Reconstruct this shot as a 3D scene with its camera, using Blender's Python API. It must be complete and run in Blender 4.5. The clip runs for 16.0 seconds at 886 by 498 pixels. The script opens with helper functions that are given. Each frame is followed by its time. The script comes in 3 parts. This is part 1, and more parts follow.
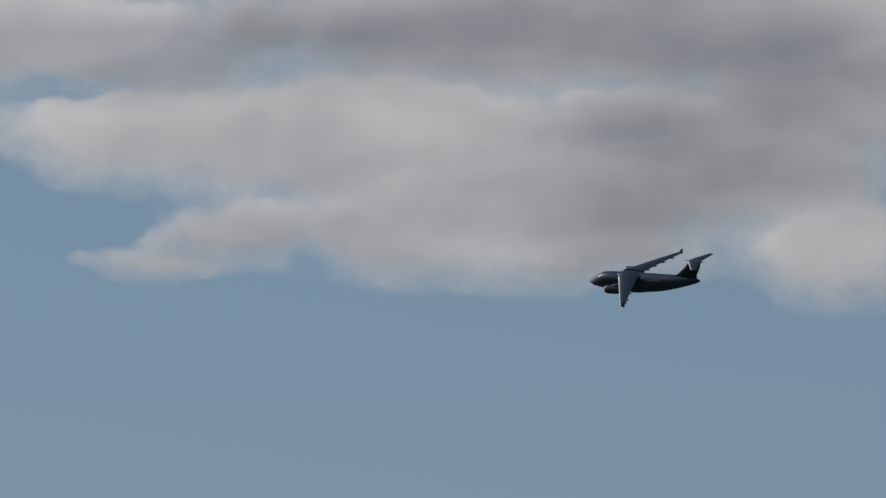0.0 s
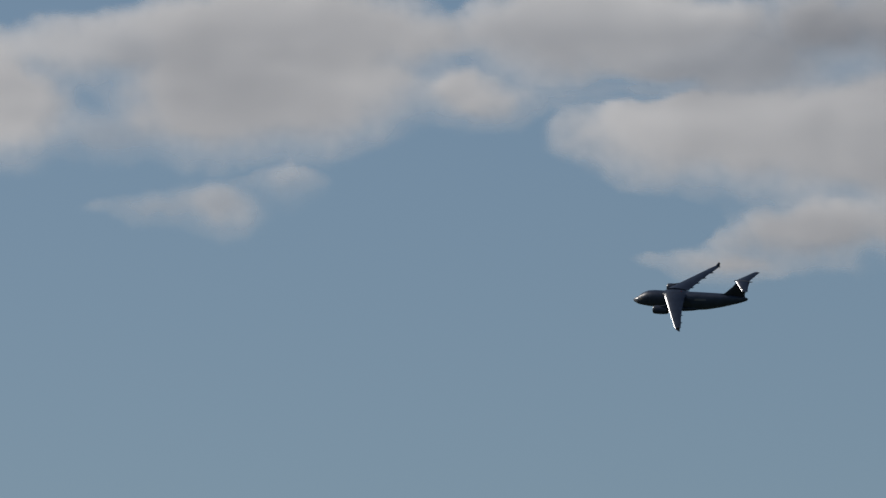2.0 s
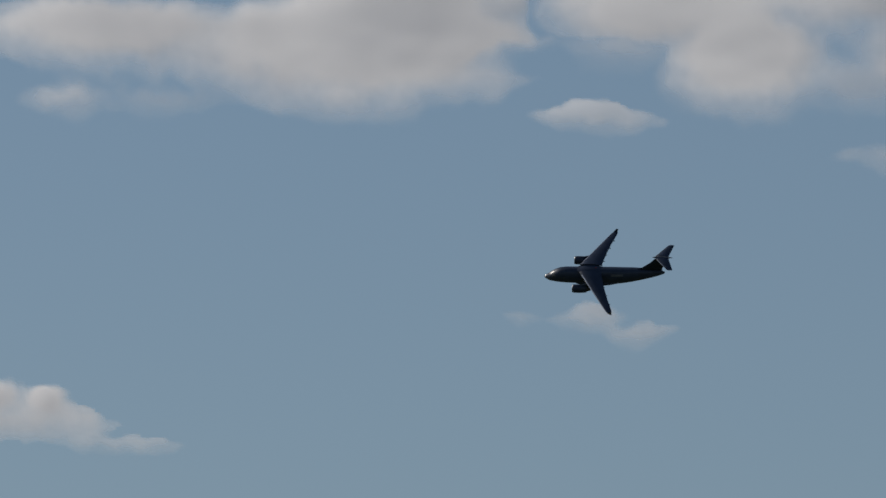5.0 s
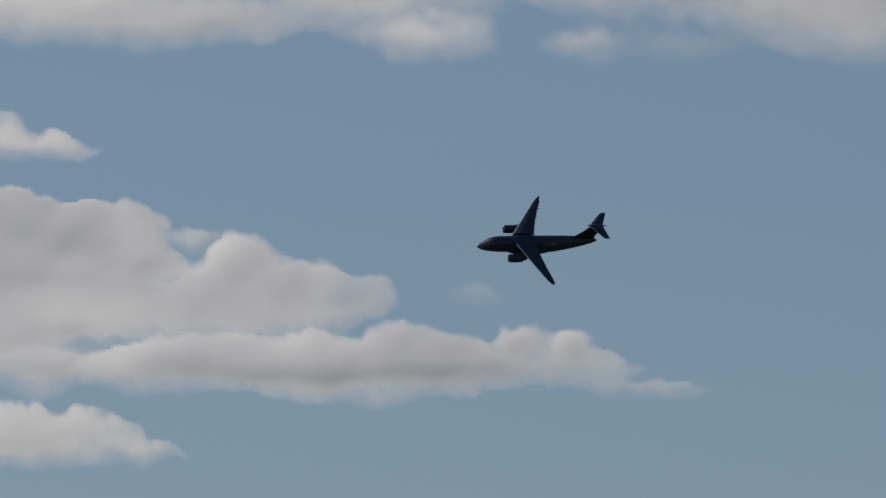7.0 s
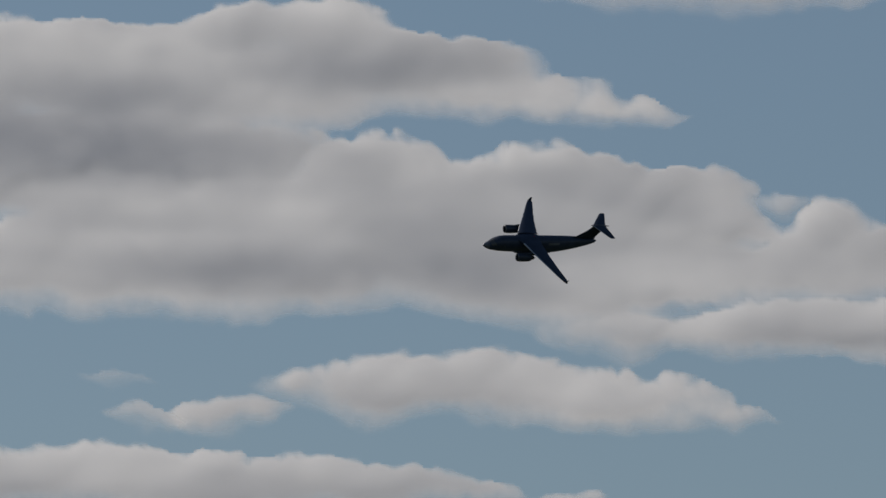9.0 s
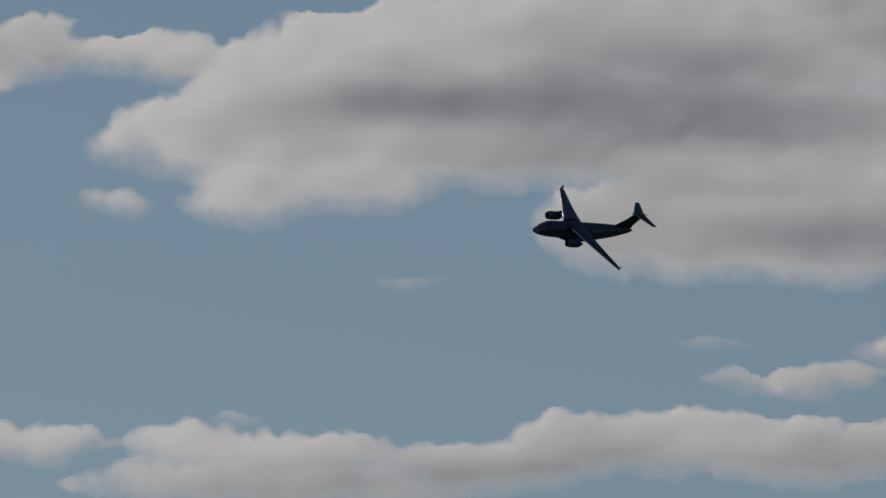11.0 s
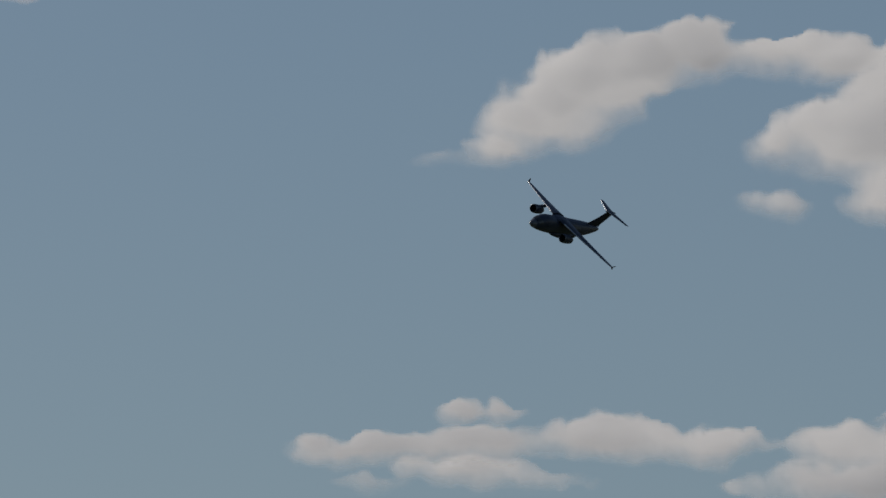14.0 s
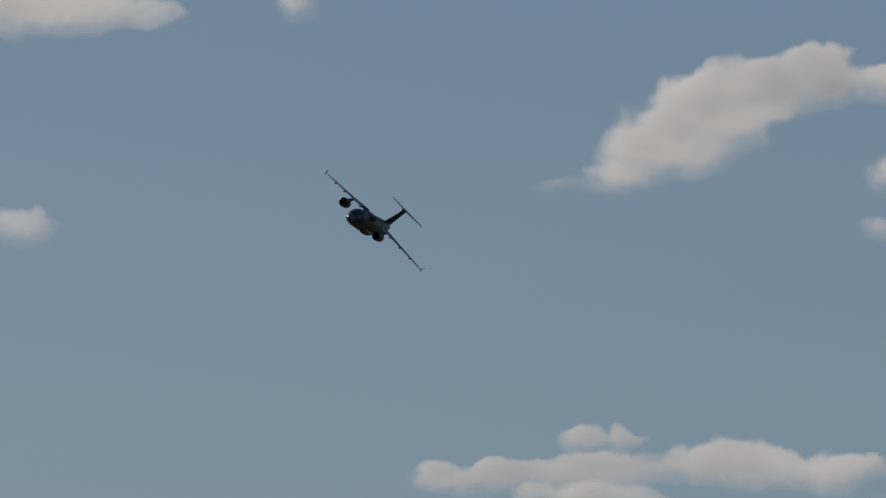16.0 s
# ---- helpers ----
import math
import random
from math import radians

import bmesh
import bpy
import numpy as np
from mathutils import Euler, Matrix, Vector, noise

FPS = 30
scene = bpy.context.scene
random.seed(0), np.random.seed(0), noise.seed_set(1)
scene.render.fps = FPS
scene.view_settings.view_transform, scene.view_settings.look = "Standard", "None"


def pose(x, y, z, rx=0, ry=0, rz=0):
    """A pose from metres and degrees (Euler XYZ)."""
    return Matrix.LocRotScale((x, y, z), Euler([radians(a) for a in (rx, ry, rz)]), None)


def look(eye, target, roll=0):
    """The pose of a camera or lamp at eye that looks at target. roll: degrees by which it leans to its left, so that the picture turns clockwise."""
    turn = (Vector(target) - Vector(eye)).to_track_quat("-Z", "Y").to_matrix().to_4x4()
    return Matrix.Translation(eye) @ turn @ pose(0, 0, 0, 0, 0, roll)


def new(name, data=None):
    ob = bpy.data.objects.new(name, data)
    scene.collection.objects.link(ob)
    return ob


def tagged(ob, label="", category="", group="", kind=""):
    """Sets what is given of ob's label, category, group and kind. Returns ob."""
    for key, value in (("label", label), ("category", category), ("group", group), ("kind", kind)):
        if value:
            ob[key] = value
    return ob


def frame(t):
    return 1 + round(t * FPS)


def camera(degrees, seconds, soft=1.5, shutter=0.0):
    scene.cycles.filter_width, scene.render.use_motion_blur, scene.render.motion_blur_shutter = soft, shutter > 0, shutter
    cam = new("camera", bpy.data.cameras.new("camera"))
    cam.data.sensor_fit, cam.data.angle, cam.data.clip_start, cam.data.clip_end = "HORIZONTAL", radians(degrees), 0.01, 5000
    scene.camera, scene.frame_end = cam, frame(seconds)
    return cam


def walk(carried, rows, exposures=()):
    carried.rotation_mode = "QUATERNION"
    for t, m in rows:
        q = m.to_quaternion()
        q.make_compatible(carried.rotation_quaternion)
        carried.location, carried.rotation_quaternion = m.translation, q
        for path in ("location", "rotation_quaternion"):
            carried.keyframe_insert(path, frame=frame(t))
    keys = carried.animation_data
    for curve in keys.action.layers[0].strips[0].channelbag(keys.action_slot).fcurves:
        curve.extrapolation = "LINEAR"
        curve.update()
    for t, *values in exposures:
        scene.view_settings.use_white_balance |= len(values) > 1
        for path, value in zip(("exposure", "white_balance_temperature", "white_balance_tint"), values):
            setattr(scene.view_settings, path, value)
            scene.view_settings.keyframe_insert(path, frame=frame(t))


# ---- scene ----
# The camera stands on the ground and follows the aircraft with a long lens: seconds, yaw, pitch, roll.
EYE = (0.0, 0.0, 1.7)
cam = camera(4.49, 16.0, soft=1.5)
CAM_ROWS = (
    (0, 0.000, 8.502, -0.237),
    (0.5, 0.731, 8.506, -0.502),
    (1, 1.485, 8.512, -0.485),
    (1.5, 2.192, 8.512, -0.316),
    (2, 2.917, 8.518, -0.236),
    (2.5, 3.659, 8.527, -0.315),
    (3, 4.305, 8.491, -0.248),
    (3.5, 4.942, 8.384, -0.096),
    (3.7, 5.156, 8.333, -0.174),
    (5.8, 7.803, 8.210, 0.109),
    (6, 8.048, 8.172, -0.062),
    (6.5, 8.728, 8.107, -0.006),
    (7, 9.444, 7.969, 0.113),
    (7.5, 10.150, 7.944, 0.008),
    (8, 10.889, 7.930, -0.035),
    (8.5, 11.731, 7.785, 0.050),
    (9, 12.460, 7.790, 0.122),
    (9.5, 13.211, 7.787, 0.194),
    (10, 14.078, 7.691, 0.096),
    (10.2, 14.375, 7.652, 0.205),
    (12.3, 17.348, 7.646, 0.352),
    (12.5, 17.629, 7.641, 0.279),
    (13, 18.189, 7.631, 0.265),
    (13.5, 18.567, 7.631, 0.301),
    (14, 18.885, 7.591, 0.164),
    (14.5, 18.883, 7.589, 0.154),
    (15, 18.890, 7.599, 0.054),
    (15.5, 19.207, 7.628, 0.090),
    (16, 19.508, 7.724, 0.143),
)
walk(cam, [(t, pose(*EYE, 90 + pitch, 0, yaw) @ pose(0, 0, 0, 0, 0, roll)) for t, yaw, pitch, roll in CAM_ROWS],
     exposures=((0.0, -0.13, 6470, 10), (3.5, -0.24, 6430, 10), (7.0, -0.29, 6430, 10), (9.0, -0.46, 6460, 10), (12.5, -0.58, 6520, 10), (16.0, -0.57, 6520, 10)))

# ---- daylight: clear air with scattered cloud, the sun high behind the clouds ----
SUN_ELEVATION, SUN_AZIMUTH = 38.0, -68.0     # degrees; azimuth clockwise from +y
world = bpy.data.worlds.new("sky")
scene.world = world
world.use_nodes = True
wn = world.node_tree.nodes
sky = wn.new("ShaderNodeTexSky")
sky.sky_type, sky.sun_disc = "NISHITA", False
sky.sun_elevation, sky.sun_rotation = radians(SUN_ELEVATION), radians(SUN_AZIMUTH)
sky.altitude, sky.air_density, sky.dust_density, sky.ozone_density = 200, 1.0, 0.55, 2.3
wn["Background"].inputs["Strength"].default_value = 0.064
world.node_tree.links.new(sky.outputs["Color"], wn["Background"].inputs["Color"])
sun_data = bpy.data.lights.new("sun", "SUN")
sun_data.energy, sun_data.angle, sun_data.color = 3.25, radians(0.53), (1.0, 0.93, 0.84)
sun = new("sun", sun_data)
a, e = radians(SUN_AZIMUTH), radians(SUN_ELEVATION)
to_sun = Vector((math.sin(a) * math.cos(e), math.cos(a) * math.cos(e), math.sin(e)))
sun.matrix_world = look(to_sun * 100, (0, 0, 0))


# ---- materials ----
def material(name):
    m = bpy.data.materials.new(name)
    m.use_nodes = True
    return m, m.node_tree.nodes, m.node_tree.links


def painted(name, colour, rough, metal=0.0, wear=0.25, scale=0.6, coat=0.0, gloss=0.3):
    """Paint or metal with broad staining, fine grain and a slight waviness of the skin."""
    m, nodes, links = material(name)
    bsdf = nodes["Principled BSDF"]
    coord = nodes.new("ShaderNodeTexCoord")
    values = []
    for size, detail in ((scale, 6), (scale * 14, 3)):
        n = nodes.new("ShaderNodeTexNoise")
        n.inputs["Scale"].default_value, n.inputs["Detail"].default_value = size, detail
        links.new(coord.outputs["Object"], n.inputs["Vector"])
        values.append(n.outputs["Fac"])
    both = nodes.new("ShaderNodeMath")
    both.operation = "MULTIPLY_ADD"
    both.inputs[1].default_value = 0.4
    links.new(values[1], both.inputs[0])
    links.new(values[0], both.inputs[2])
    ramp = nodes.new("ShaderNodeValToRGB")
    ramp.color_ramp.elements[0].position, ramp.color_ramp.elements[1].position = 0.45, 0.95
    ramp.color_ramp.elements[0].color = (*[c * (1 - wear) for c in colour], 1)
    ramp.color_ramp.elements[1].color = (*[min(1, c * (1 + wear)) for c in colour], 1)
    links.new(both.outputs[0], ramp.inputs["Fac"])
    links.new(ramp.outputs["Color"], bsdf.inputs["Base Color"])
    spread = nodes.new("ShaderNodeMapRange")
    spread.inputs["To Min"].default_value, spread.inputs["To Max"].default_value = rough * 0.8, min(1, rough * 1.25)
    links.new(values[0], spread.inputs["Value"])
    links.new(spread.outputs["Result"], bsdf.inputs["Roughness"])
    bump = nodes.new("ShaderNodeBump")
    bump.inputs["Strength"].default_value, bump.inputs["Distance"].default_value = 0.08, 0.05
    links.new(values[1], bump.inputs["Height"])
    links.new(bump.outputs["Normal"], bsdf.inputs["Normal"])
    bsdf.inputs["Metallic"].default_value = metal
    bsdf.inputs["Specular IOR Level"].default_value = gloss
    bsdf.inputs["Coat Weight"].default_value = coat
    return m


SKIN = painted("grey_aircraft_paint", (0.028, 0.040, 0.067), 0.40, gloss=0.36)
DARK = painted("dark_fin_paint", (0.024, 0.029, 0.044), 0.5, gloss=0.2)
PALE = painted("pale_grey_paint", (0.11, 0.115, 0.125), 0.42, gloss=0.3)
# nose colour raised above the skin's to imitate the sun's highlight
RADOME = painted("highlit_radome_paint", (0.10, 0.11, 0.13), 0.27, gloss=0.5)
EDGE = painted("polished_leading_edge", (0.42, 0.43, 0.45), 0.33, metal=1.0, wear=0.1)
LIP = painted("intake_lip_metal", (0.16, 0.165, 0.17), 0.4, metal=0.8, wear=0.1)
NACELLE = painted("nacelle_paint", (0.025, 0.034, 0.056), 0.40, gloss=0.36)
HOT = painted("exhaust_metal", (0.10, 0.095, 0.09), 0.45, metal=0.8)
FAN = painted("fan_blades", (0.05, 0.05, 0.055), 0.4, metal=0.8)
GLASS = painted("cockpit_glass", (0.03, 0.035, 0.04), 0.28, wear=0.1, gloss=0.9)
LAMP = painted("red_beacon_glass", (0.35, 0.02, 0.02), 0.15)


def grass_material():
    m, nodes, links = material("airfield_grass")
    bsdf = nodes["Principled BSDF"]
    coord = nodes.new("ShaderNodeTexCoord")
    big, fine = nodes.new("ShaderNodeTexNoise"), nodes.new("ShaderNodeTexNoise")
    big.inputs["Scale"].default_value, fine.inputs["Scale"].default_value = 0.004, 1.7
    mix = nodes.new("ShaderNodeMix")
    mix.data_type = "RGBA"
    mix.inputs[6].default_value, mix.inputs[7].default_value = (0.026, 0.042, 0.018, 1), (0.042, 0.05, 0.024, 1)
    for n in (big, fine):
        n.inputs["Detail"].default_value = 8
        links.new(coord.outputs["Object"], n.inputs["Vector"])
    links.new(big.outputs["Fac"], mix.inputs[0])
    links.new(mix.outputs[2], bsdf.inputs["Base Color"])
    bump = nodes.new("ShaderNodeBump")
    bump.inputs["Distance"].default_value = 0.1
    links.new(fine.outputs["Fac"], bump.inputs["Height"])
    links.new(bump.outputs["Normal"], bsdf.inputs["Normal"])
    bsdf.inputs["Roughness"].default_value = 0.95
    return m


def cloud_material():
    """Water droplets: light scatters back from the skin and passes through, less where grey shade is painted in; thin
    at the rim.
    """
    m, nodes, links = material("cloud")
    nodes.remove(nodes["Principled BSDF"])

    def attribute(name):
        n = nodes.new("ShaderNodeAttribute")
        n.attribute_name = name
        return n.outputs["Fac"]

    def math_node(op, a, b, c=None):
        n = nodes.new("ShaderNodeMath")
        n.operation = op
        for i, v in enumerate((a, b, c)):
            if isinstance(v, (int, float)):
                n.inputs[i].default_value = v
            elif v is not None:
                links.new(v, n.inputs[i])
        return n.outputs[0]

    coord = nodes.new("ShaderNodeTexCoord")
    wisps = nodes.new("ShaderNodeTexNoise")
    wisps.inputs["Scale"].default_value, wisps.inputs["Detail"].default_value, wisps.inputs["Roughness"].default_value = 0.08, 2, 0.5
    links.new(coord.outputs["Object"], wisps.inputs["Vector"])
    ragged = math_node("MULTIPLY_ADD", math_node("SUBTRACT", wisps.outputs["Fac"], 0.5), 0.04, attribute("rim"))
    fade = nodes.new("ShaderNodeMapRange")
    fade.interpolation_type = "SMOOTHERSTEP"
    fade.inputs["From Min"].default_value = -0.045
    fade.inputs["From Max"].default_value = 0.095
    links.new(ragged, fade.inputs["Value"])
    cover = math_node("MULTIPLY", fade.outputs["Result"], attribute("cover"))
    # shade on bellies and bands is painted in: tone goes blue-grey there
    passed = math_node("POWER", 2.718, math_node("MULTIPLY", attribute("grey_shade"), -0.75))
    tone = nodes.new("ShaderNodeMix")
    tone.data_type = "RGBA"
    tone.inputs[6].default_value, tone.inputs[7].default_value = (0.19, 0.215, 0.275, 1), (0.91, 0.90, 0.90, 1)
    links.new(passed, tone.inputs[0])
    front, through_it = nodes.new("ShaderNodeBsdfDiffuse"), nodes.new("ShaderNodeBsdfTranslucent")
    front.inputs["Color"].default_value = (0.9, 0.9, 0.9, 1)
    links.new(tone.outputs[2], through_it.inputs["Color"])
    body, whole, clear = nodes.new("ShaderNodeMixShader"), nodes.new("ShaderNodeMixShader"), nodes.new("ShaderNodeBsdfTransparent")
    body.inputs[0].default_value = 0.75
    links.new(front.outputs[0], body.inputs[1])
    links.new(through_it.outputs[0], body.inputs[2])
    links.new(cover, whole.inputs[0])
    links.new(clear.outputs[0], whole.inputs[1])
    links.new(body.outputs[0], whole.inputs[2])
    links.new(whole.outputs[0], nodes["Material Output"].inputs["Surface"])
    return m


GRASS, CLOUD = grass_material(), cloud_material()


# ---- building helpers ----
def part(name, bm, mat, parent=None, label="", smooth=True):
    """Links a bmesh as one mesh object under a thing or a part."""
    bmesh.ops.recalc_face_normals(bm, faces=bm.faces[:])
    me = bpy.data.meshes.new(name)
    bm.to_mesh(me)
    bm.free()
    me.materials.append(mat)
    if smooth:
        me.polygons.foreach_set("use_smooth", [True] * len(me.polygons))
        me.set_sharp_from_angle(angle=radians(40))
    ob = new(name, me)
    ob.parent = parent
    if label:
        tagged(ob, label)
    return ob


def loft(rings, closed=True, caps=True):
    """A skin through rings of points, each ring with as many points."""
    bm = bmesh.new()
    loops = [[bm.verts.new(p) for p in ring] for ring in rings]
    n = len(loops[0])
    for one, two in zip(loops, loops[1:]):
        for i in range(n if closed else n - 1):
            j = (i + 1) % n
            bm.faces.new((one[i], one[j], two[j], two[i]))
    if caps and closed:
        bm.faces.new(loops[0][::-1])
        bm.faces.new(loops[-1])
    return bm


# ---- ground ----
def ground():
    bm = bmesh.new()
    rings = [[bm.verts.new((r * math.cos(k * math.tau / 96), r * math.sin(k * math.tau / 96), 0)) for k in range(96)]
             for r in (30, 120, 400, 1000, 2200, 4900)]
    for one, two in zip(rings, rings[1:]):
        for k in range(96):
            bm.faces.new((one[k], one[k - 1], two[k - 1], two[k]))
    bm.faces.new(rings[0])
    ob = part("ground", bm, GRASS)
    tagged(ob, "flat grassy airfield reaching to the horizon", "ground", kind="structure")


ground()


# ---- the aircraft: x forward, y to its left, z up, origin at the wing's centre ----
# stations of the fuselage: x, half width, top, bottom
HULL = ((11.66, 0.03, -2.57, -2.63), (11.45, 0.30, -2.30, -2.88), (11.0, 0.62, -1.98, -3.12), (10.3, 0.98, -1.62, -3.38),
        (9.6, 1.24, -1.12, -3.46), (8.8, 1.46, -0.54, -3.58), (7.8, 1.62, -0.10, -3.68), (6.4, 1.71, 0.10, -3.74),
        (3.0, 1.74, 0.18, -3.82), (-1.0, 1.74, 0.28, -3.90), (-4.0, 1.74, 0.38, -3.90), (-6.5, 1.70, 0.40, -3.58),
        (-9.0, 1.56, 0.46, -3.02), (-11.5, 1.30, 0.46, -2.36), (-13.8, 0.95, 0.36, -1.68), (-15.6, 0.58, 0.17, -1.10),
        (-16.5, 0.30, -0.02, -0.72), (-16.8, 0.10, -0.14, -0.45))


def hull_at(x):
    for one, two in zip(HULL, HULL[1:]):
        if one[0] >= x >= two[0]:
            k = (one[0] - x) / (one[0] - two[0])
            return [p + (q - p) * k for p, q in zip(one, two)]
    return HULL[-1]


def hull_point(x, angle, out=0.0):
    """On the skin at x; angle in degrees from the top, positive to the left."""
    _, w, top, low = hull_at(x)
    a, mid, h = radians(angle), (top + low) / 2, (top - low) / 2
    s, c = math.sin(a), math.cos(a)
    return (x, (w + out) * math.copysign(abs(s) ** 0.9, s), mid + (h + out) * math.copysign(abs(c) ** 0.9, c))


def wing_ring(le, chord, y, z, thick, n=9, start=0.0, end=1.0, proud=0.0):
    """A closed aerofoil section; start and end are shares of the chord."""
    upper, lower = [], []
    for i in range(n):
        u = start + (end - start) * (1 - math.cos(math.pi * i / (n - 1))) / 2
        t = 5 * thick * (0.2969 * math.sqrt(u) - 0.126 * u - 0.3516 * u * u + 0.2843 * u ** 3 - 0.1015 * u ** 4)
        camber = 0.03 * 4 * u * (1 - u)
        upper.append((le - u * chord + proud * (1 - u / max(end, 1e-6)), y, z + chord * (camber + t) + proud))
        lower.append((le - u * chord + proud * (1 - u / max(end, 1e-6)), y, z + chord * (camber - t * 0.8) - proud))
    return upper + lower[:0:-1]


WING = ((1.2, 3.30, 5.35, 0.14, 0.14), (1.9, 2.95, 4.92, 0.12, 0.135), (5.0, 1.22, 3.76, -0.14, 0.122),
        (9.5, -1.28, 2.45, -0.46, 0.115), (13.2, -3.34, 1.56, -0.74, 0.11), (14.05, -3.95, 0.95, -0.80, 0.10))


def wing_at(y):
    for one, two in zip(WING, WING[1:]):
        if one[0] <= y <= two[0]:
            k = (y - one[0]) / (two[0] - one[0])
            return [p + (q - p) * k for p, q in zip(one, two)][1:]
    return WING[-1][1:]


def pod(x0, x1, y, z, profile, n=20, squash=1.0):
    """A body of revolution along x: profile is pairs of share of the length and radius."""
    return [[(x0 + (x1 - x0) * u, y + r * math.cos(k * math.tau / n), z + squash * r * math.sin(k * math.tau / n)) for k in range(n)]
            for u, r in profile]


def build_wing(side, plane):
    rings = [wing_ring(le, c, side * y, z, t) for y, le, c, z, t in WING]
    wing = part("wing", loft(rings), SKIN, plane, "swept drooping grey wing")
    span = (2.2, 5.0, 9.5, 13.2, 13.9)
    slat = []
    for y in span:
        le, c, z, t = wing_at(y)
        slat.append(wing_ring(le, c, side * y, z, t, n=7, end=0.06, proud=0.013))
    part("slat", loft(slat), EDGE, wing, "bright pale leading edge")
    for y0, y1, name in ((2.3, 5.9, "flap"), (6.0, 9.6, "flap"), (9.75, 13.3, "aileron")):
        rings = []
        for y in (y0, y1):
            le, c, z, t = wing_at(y)
            rings.append(wing_ring(le, c, side * y, z - 0.02, t, n=6, start=0.74, end=1.0, proud=0.014))
        part(name, loft(rings), SKIN, wing)
    for y in (3.2, 5.6, 8.2, 11.0):
        le, c, z, t = wing_at(y)
        x1 = le - c - 0.32
        r = 0.24 - 0.008 * y
        part("flap_track_fairing", loft(pod(le - c * 0.45, x1, side * y, z - 0.28, ((0, 0.03), (0.15, r * 0.6), (0.45, r), (0.8, r * 0.65), (1, 0.03)), 10, 1.3)),
             SKIN, wing)
    le, c, z, t = wing_at(14.05)
    for up, lean, size in ((0.72, 0.34, "winglet"), (-0.42, 0.12, "lower_winglet")):
        rings = []
        for k in (0.0, 0.5, 1.0):
            cc = c * (1 - 0.5 * k)
            ring = wing_ring(0, cc, 0, 0, 0.1, n=6)
            x0 = le - (c - cc) * 0.95 - 0.18 * k
            rings.append([(x0 + px, side * (14.05 + lean * k + (-pz if up > 0 else pz)), z + up * k) for px, _, pz in ring])
        part(size, loft(rings), SKIN, wing)
    part("navigation_light", loft(pod(le + 0.02, le - 0.3, side * 14.1, z, ((0, 0.02), (0.4, 0.07), (1, 0.02)), 8)), LAMP if side > 0 else GLASS, wing)


def build_engine(side, plane):
    y, z, x0 = side * 4.9, -1.72, 4.78
    outer = [(0.0, 0.80), (0.012, 0.86), (0.05, 0.93), (0.16, 0.99), (0.40, 1.0), (0.66, 0.92), (0.78, 0.84)]
    length = 4.35
    rings = pod(x0, x0 - length, y, z, outer, 28)
    rings += pod(x0, x0 - length, y, z, [(0.775, 0.78), (0.6, 0.74)], 28)
    inner = pod(x0, x0 - length, y, z, [(0.26, 0.72), (0.10, 0.74), (0.02, 0.76)], 28)
    engine = part("engine", loft(inner + rings, caps=False), NACELLE, plane, "dark grey round jet engine nacelle")
    part("intake_lip", loft(pod(x0 + 0.02, x0 - length, y, z, [(0.05, 0.735), (0.02, 0.755), (0.0, 0.80), (0.010, 0.875), (0.045, 0.94)], 28), caps=False),
         LIP, engine, "grey metal intake ring")
    blades = bmesh.new()
    for k in range(18):
        a, w = k * math.tau / 18, 0.12
        p = [(x0 - 0.9, 0.2, a - w * 2), (x0 - 1.05, 0.2, a + w * 2), (x0 - 1.1, 0.72, a + w), (x0 - 0.9, 0.72, a - w)]
        quad = [(px, y + r * math.cos(b), z + r * math.sin(b)) for px, r, b in p]
        front, back = [blades.verts.new(q) for q in quad], [blades.verts.new((q[0] - 0.03, q[1], q[2])) for q in quad]
        blades.faces.new(front)
        blades.faces.new(back[::-1])
        for i in range(4):
            blades.faces.new((front[i], back[i], back[i - 1], front[i - 1]))
    part("fan", blades, FAN, engine, "dark fan blades")
    part("spinner", loft(pod(x0 - 0.45, x0 - 1.2, y, z, ((0, 0.02), (0.3, 0.14), (0.7, 0.23), (1, 0.25)), 16)), FAN, engine)
    part("fan_case", loft(pod(x0 - 1.15, x0 - 3.0, y, z, ((0, 0.73), (0.1, 0.70), (1, 0.70)), 24)), FAN, engine)
    part("exhaust_nozzle", loft(pod(x0 - 2.6, x0 - length, y, z, ((0, 0.66), (0.35, 0.66), (0.7, 0.52), (1, 0.40), (0.98, 0.34), (0.8, 0.30)), 24)), HOT, engine,
         "heat-stained metal exhaust nozzle")
    part("exhaust_cone", loft(pod(x0 - 3.7, x0 - length - 0.45, y, z, ((0, 0.26), (0.5, 0.2), (1, 0.02)), 16)), HOT, engine)
    le, c, wz, t = wing_at(4.9)
    pylon = []
    for zz, xf, xb, w in ((z + 0.72, x0 - 0.9, x0 - 4.5, 0.10), (z + 1.05, x0 - 1.3, x0 - 4.6, 0.17), (wz + 0.02, le - 0.1, le - c * 0.75, 0.20), (wz + 0.25, le - 0.5, le - c * 0.6, 0.12)):
        ring = [(xf, 0), (xf - 0.5, w), ((xf + xb) / 2, w), (xb + 0.5, w * 0.7), (xb, 0), (xb + 0.5, -w * 0.7), ((xf + xb) / 2, -w), (xf - 0.5, -w)]
        pylon.append([(px, y + py, zz) for px, py in ring])
    part("pylon", loft(pylon), SKIN, plane)


